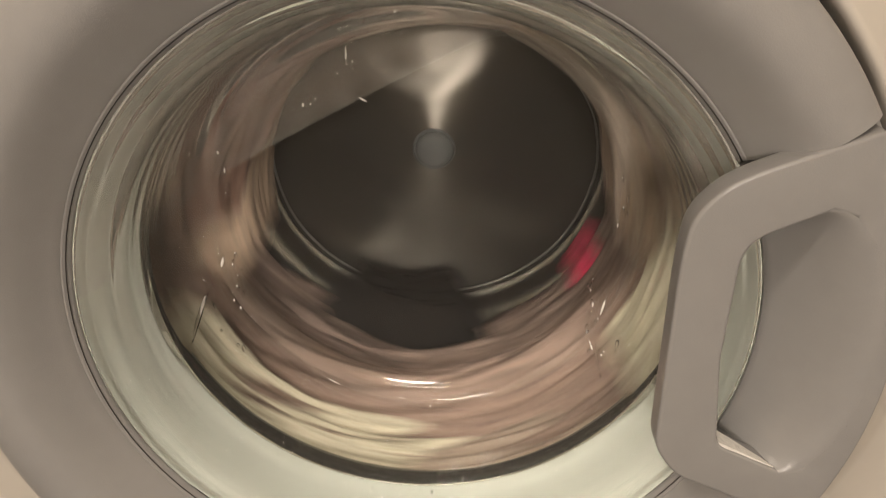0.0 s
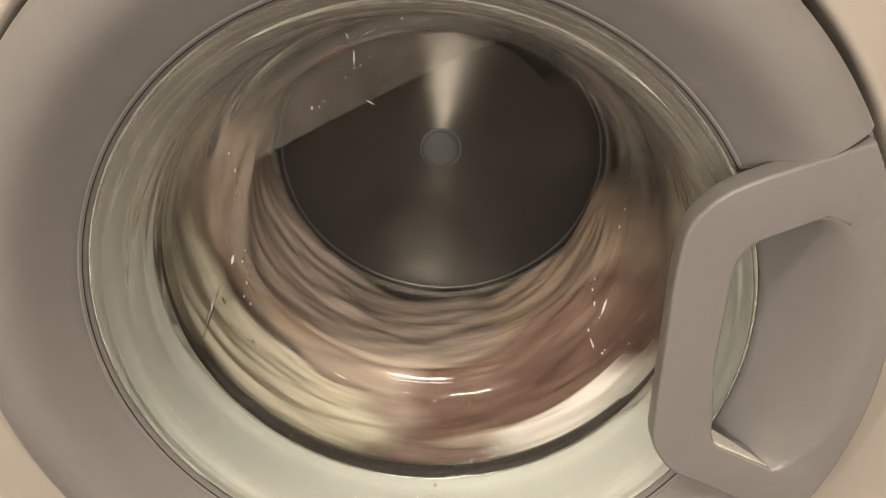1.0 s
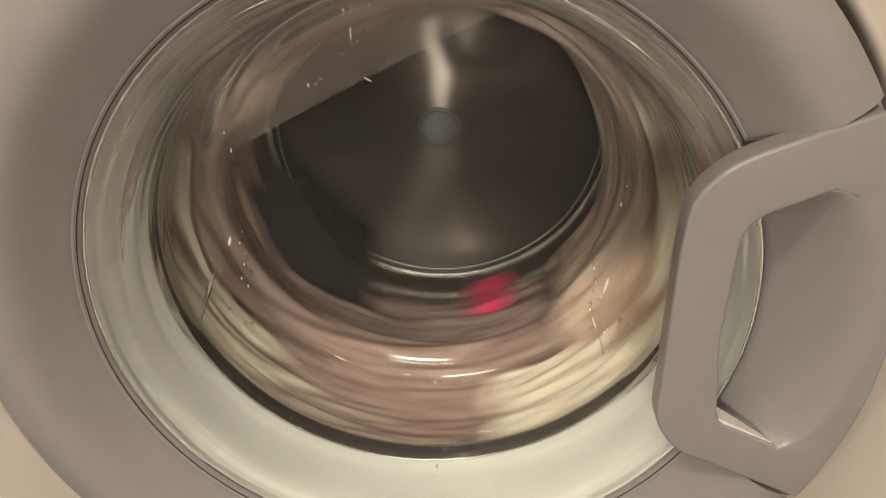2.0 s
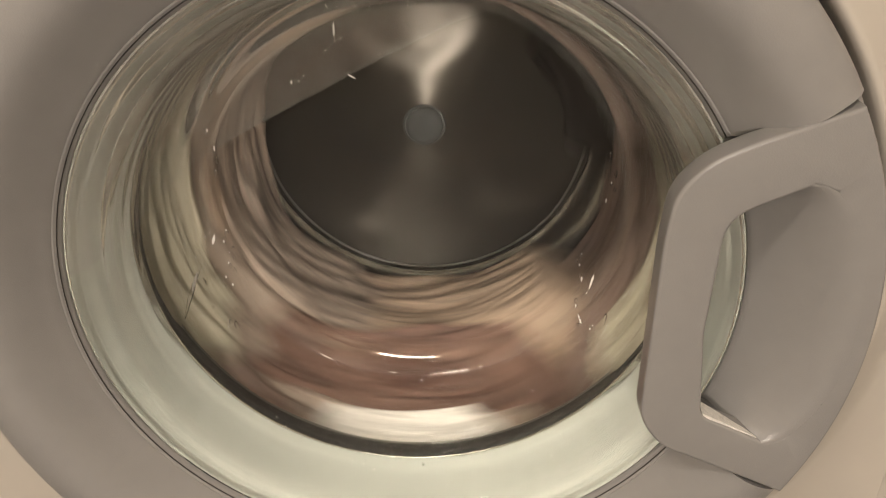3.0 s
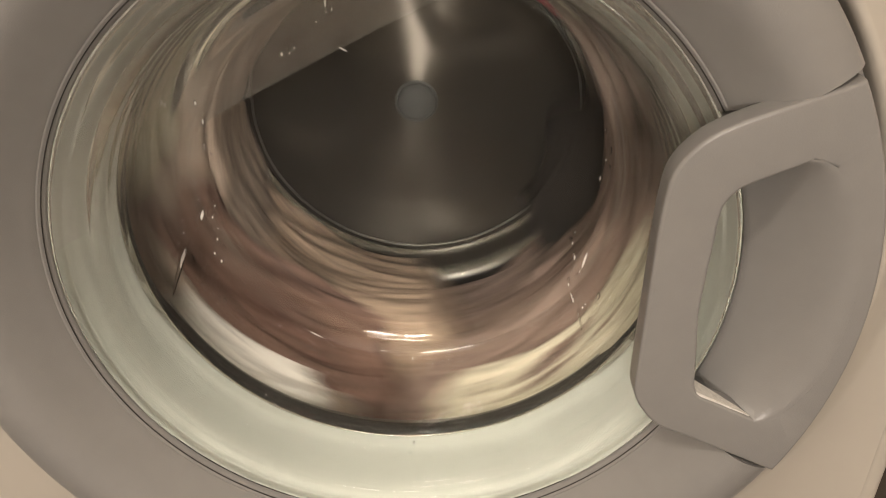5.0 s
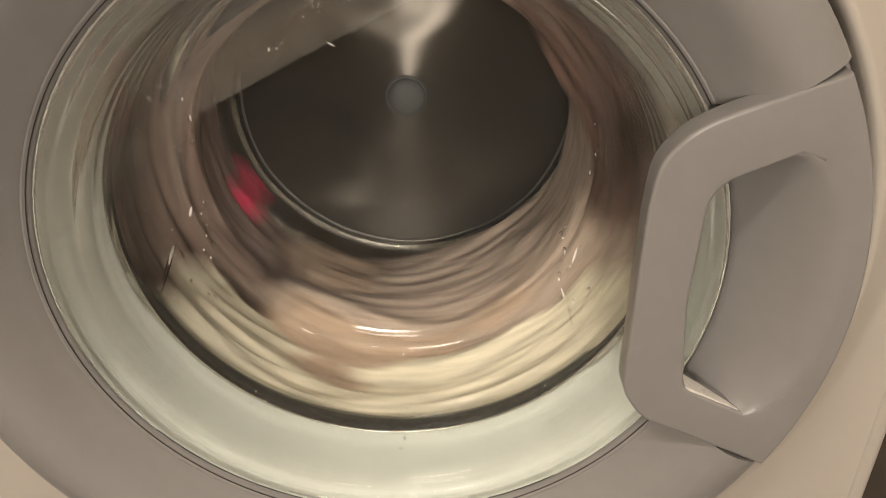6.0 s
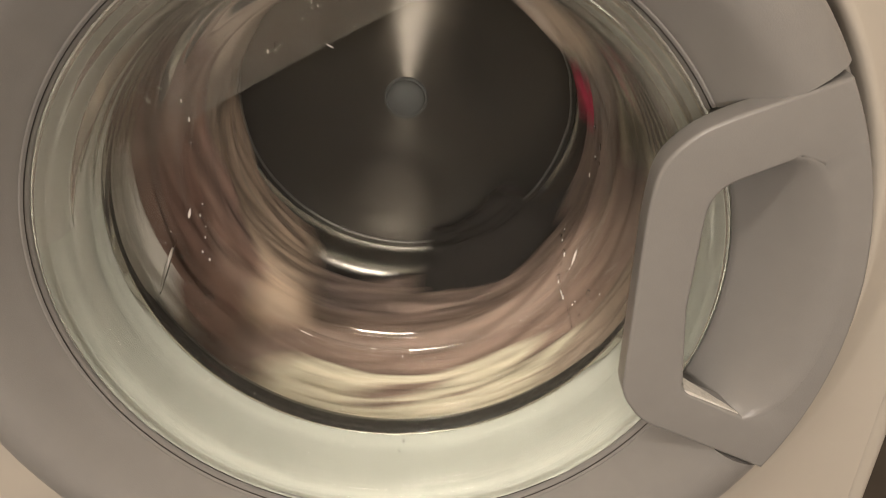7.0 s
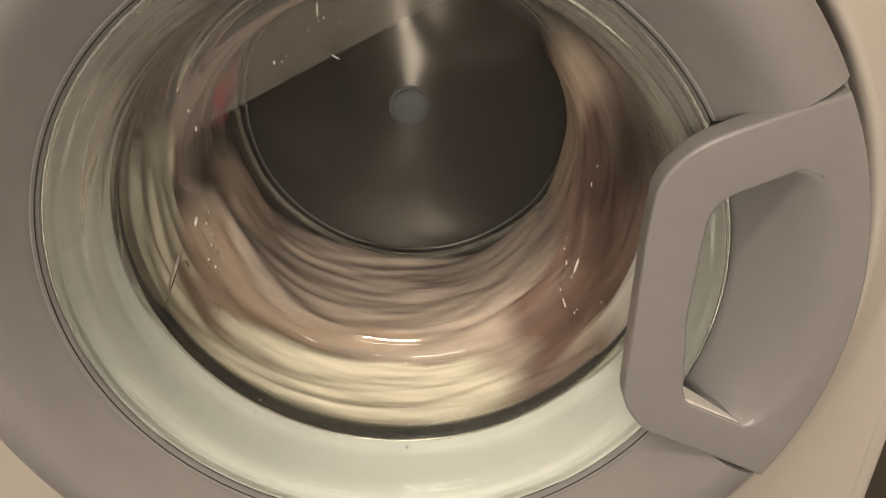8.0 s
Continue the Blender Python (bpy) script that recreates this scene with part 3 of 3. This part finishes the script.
# ---- laundry, pressed to the drum wall ----
def garment(name, mat, a0, a1, y0, y1, thick, seed, label, category, r_out=0.2365, fold=0.0075, lean=0.0, stretch=3.0, ends=0.20):
    """One piece of wet cloth on the drum wall, from angle a0 to a1 and depth y0 to y1, folded along the turning."""
    nu, nv = max(16, int((a1 - a0) / 2.0)), 52
    bm = bmesh.new()
    inner, outer = [], []
    for i in range(nu + 1):
        u = i / nu
        ri, ro = [], []
        for j in range(nv + 1):
            v = j / nv
            edge = (smooth01(u / ends) * smooth01((1 - u) / ends)) ** 0.6 * (smooth01(v / 0.12) * smooth01((1 - v) / 0.10)) ** 0.5
            wob = noise.noise((u * 2 + seed, seed * 1.7, 0.3)) * 0.008
            y = min(y0 + (y1 - y0) * v + wob * math.sin(math.pi * v), 0.2475)
            a = radians(a0 + (a1 - a0) * u + lean * (v - 0.5) + 7 * noise.noise((v * 3, seed, 1.1)))
            s = math.radians(a0 + (a1 - a0) * u) * 0.2
            # long folds that run round the drum, slightly slanted, with finer creases on them
            p = (s * 13 / stretch + y * 5 + seed, y * 62 - s * 6 + seed * 2, seed)
            ridge = 1 - abs(noise.noise(p)) * 2.2
            small = 1 - abs(noise.noise((p[0] * 1.7, p[1] * 2.3, seed + 4))) * 2.2
            body = thick * (0.74 + 0.26 * smooth01((y - 0.095) / 0.05)) * (0.88 + 0.16 * noise.noise((s * 7 + seed, y * 8, seed)))
            th = max(body * edge + fold * edge * (0.7 * ridge + 0.35 * small), 0.0015)
            r = r_out - th
            ri.append(bm.verts.new((r * math.cos(a), y, r * math.sin(a))))
            ro.append(bm.verts.new((r_out * math.cos(a), y, r_out * math.sin(a))))
        inner.append(ri), outer.append(ro)
    for i in range(nu):
        for j in range(nv):
            bm.faces.new((inner[i][j], inner[i + 1][j], inner[i + 1][j + 1], inner[i][j + 1]))
            bm.faces.new((outer[i][j], outer[i][j + 1], outer[i + 1][j + 1], outer[i + 1][j]))
    for i in range(nu):
        bm.faces.new((inner[i][0], outer[i][0], outer[i + 1][0], inner[i + 1][0]))
        bm.faces.new((inner[i][nv], inner[i + 1][nv], outer[i + 1][nv], outer[i][nv]))
    for j in range(nv):
        bm.faces.new((inner[0][j], inner[0][j + 1], outer[0][j + 1], outer[0][j]))
        bm.faces.new((inner[nu][j], outer[nu][j], outer[nu][j + 1], inner[nu][j + 1]))
    ob = part(name, bm, mat)
    tagged(ob, label, category, "laundry in the drum")
    return ob


def at(p):
    """The drum angle that passes the bottom at the phase p of a turn."""
    return -90 - 360 * p


LAUNDRY = []


def wash(name, mat, p1, p0, *rest, **more):
    LAUNDRY.append(garment(name, mat, at(p1), at(p0), *rest, **more))


# under layers
wash("bath_towel", MAUVE, 1.27, 0.74, 0.078, 0.246, 0.099, 1.3, "mauve-brown wet towel pressed to the drum wall", "towel", ends=0.12)
wash("bed_sheet", BEIGE, 0.66, 0.22, 0.078, 0.248, 0.116, 5.1, "pinkish-beige wet sheet pressed to the drum wall", "sheet", ends=0.10)
wash("tan_shirt", TAN, 0.80, 0.46, 0.078, 0.248, 0.110, 8.6, "tan wet cotton shirt pressed to the drum wall", "shirt", ends=0.12)
wash("mauve_skirt", MAUVE, 1.17, 0.80, 0.108, 0.206, 0.098, 21.6, "mauve-brown cotton skirt in loose folds", "skirt", fold=0.014)
# front layer
wash("pillow_sham", MAUVE, 1.22, 0.80, 0.078, 0.166, 0.108, 31.4, "mauve-brown pillow sham in wet folds near the drum mouth", "pillow cover", ends=0.10, fold=0.008)
wash("cream_blouse", CREAM, 0.24, -0.09, 0.074, 0.115, 0.118, 2.2, "cream cotton blouse in folds near the drum mouth", "blouse")
wash("cream_pillowcase", CREAM, 0.87, 0.455, 0.074, 0.120, 0.122, 3.9, "cream cotton pillowcase in folds near the drum mouth", "pillowcase", ends=0.10)
wash("white_sock", OFFWHITE, 0.405, 0.275, 0.074, 0.110, 0.124, 6.4, "white cotton sock near the drum mouth", "sock", fold=0.004, ends=0.12)
wash("brown_leggings", SHADOW_BROWN, 0.480, 0.215, 0.094, 0.152, 0.120, 7.7, "dark brown cotton leggings between paler clothes", "leggings", ends=0.10)
wash("beige_shorts", BEIGE, 1.05, 0.84, 0.071, 0.115, 0.104, 17.3, "pinkish-beige cotton shorts near the drum mouth", "shorts")
wash("mauve_scarf", MAUVE, 0.480, 0.395, 0.074, 0.112, 0.122, 25.3, "mauve-brown scarf between paler clothes", "scarf", fold=0.005)
# inner bulges
wash("tan_pullover", TAN, 0.43, 0.16, 0.129, 0.239, 0.127, 9.5, "tan knitted pullover bulging into the drum", "pullover", lean=-14, fold=0.005)
wash("beige_vest", BEIGE, 0.80, 0.38, 0.129, 0.245, 0.123, 11.2, "pinkish-beige cotton vest in wet folds", "vest", lean=8, fold=0.0045, ends=0.12)
wash("red_sock", RED, 0.866, 0.822, 0.194, 0.246, 0.121, 12.8, "crimson cotton sock near the drum back", "sock", fold=0.003, ends=0.15)
wash("grey_sock", GREYCLOTH, 0.93, 0.876, 0.195, 0.239, 0.092, 14.1, "pale grey sock near the drum back", "sock", fold=0.005)
wash("black_trousers", BLACK, 1.13, 0.93, 0.199, 0.248, 0.150, 15.9, "black cotton trousers near the drum back", "trousers", ends=0.26)




# ---- movement ----
SPEED, STEP = 520.0, 1 / 30


def motions():
    turn = [(k * STEP, -SPEED * k * STEP) for k in range(241)]
    drum_at = drum.matrix_basis.translation.copy()
    walk(drum, [(t, pose(*drum_at, 0, a, 0)) for t, a in turn])
    for ob in LAUNDRY:
        walk(ob, [(t, pose(0, 0, 0, 0, a, 0)) for t, a in turn])


motions()
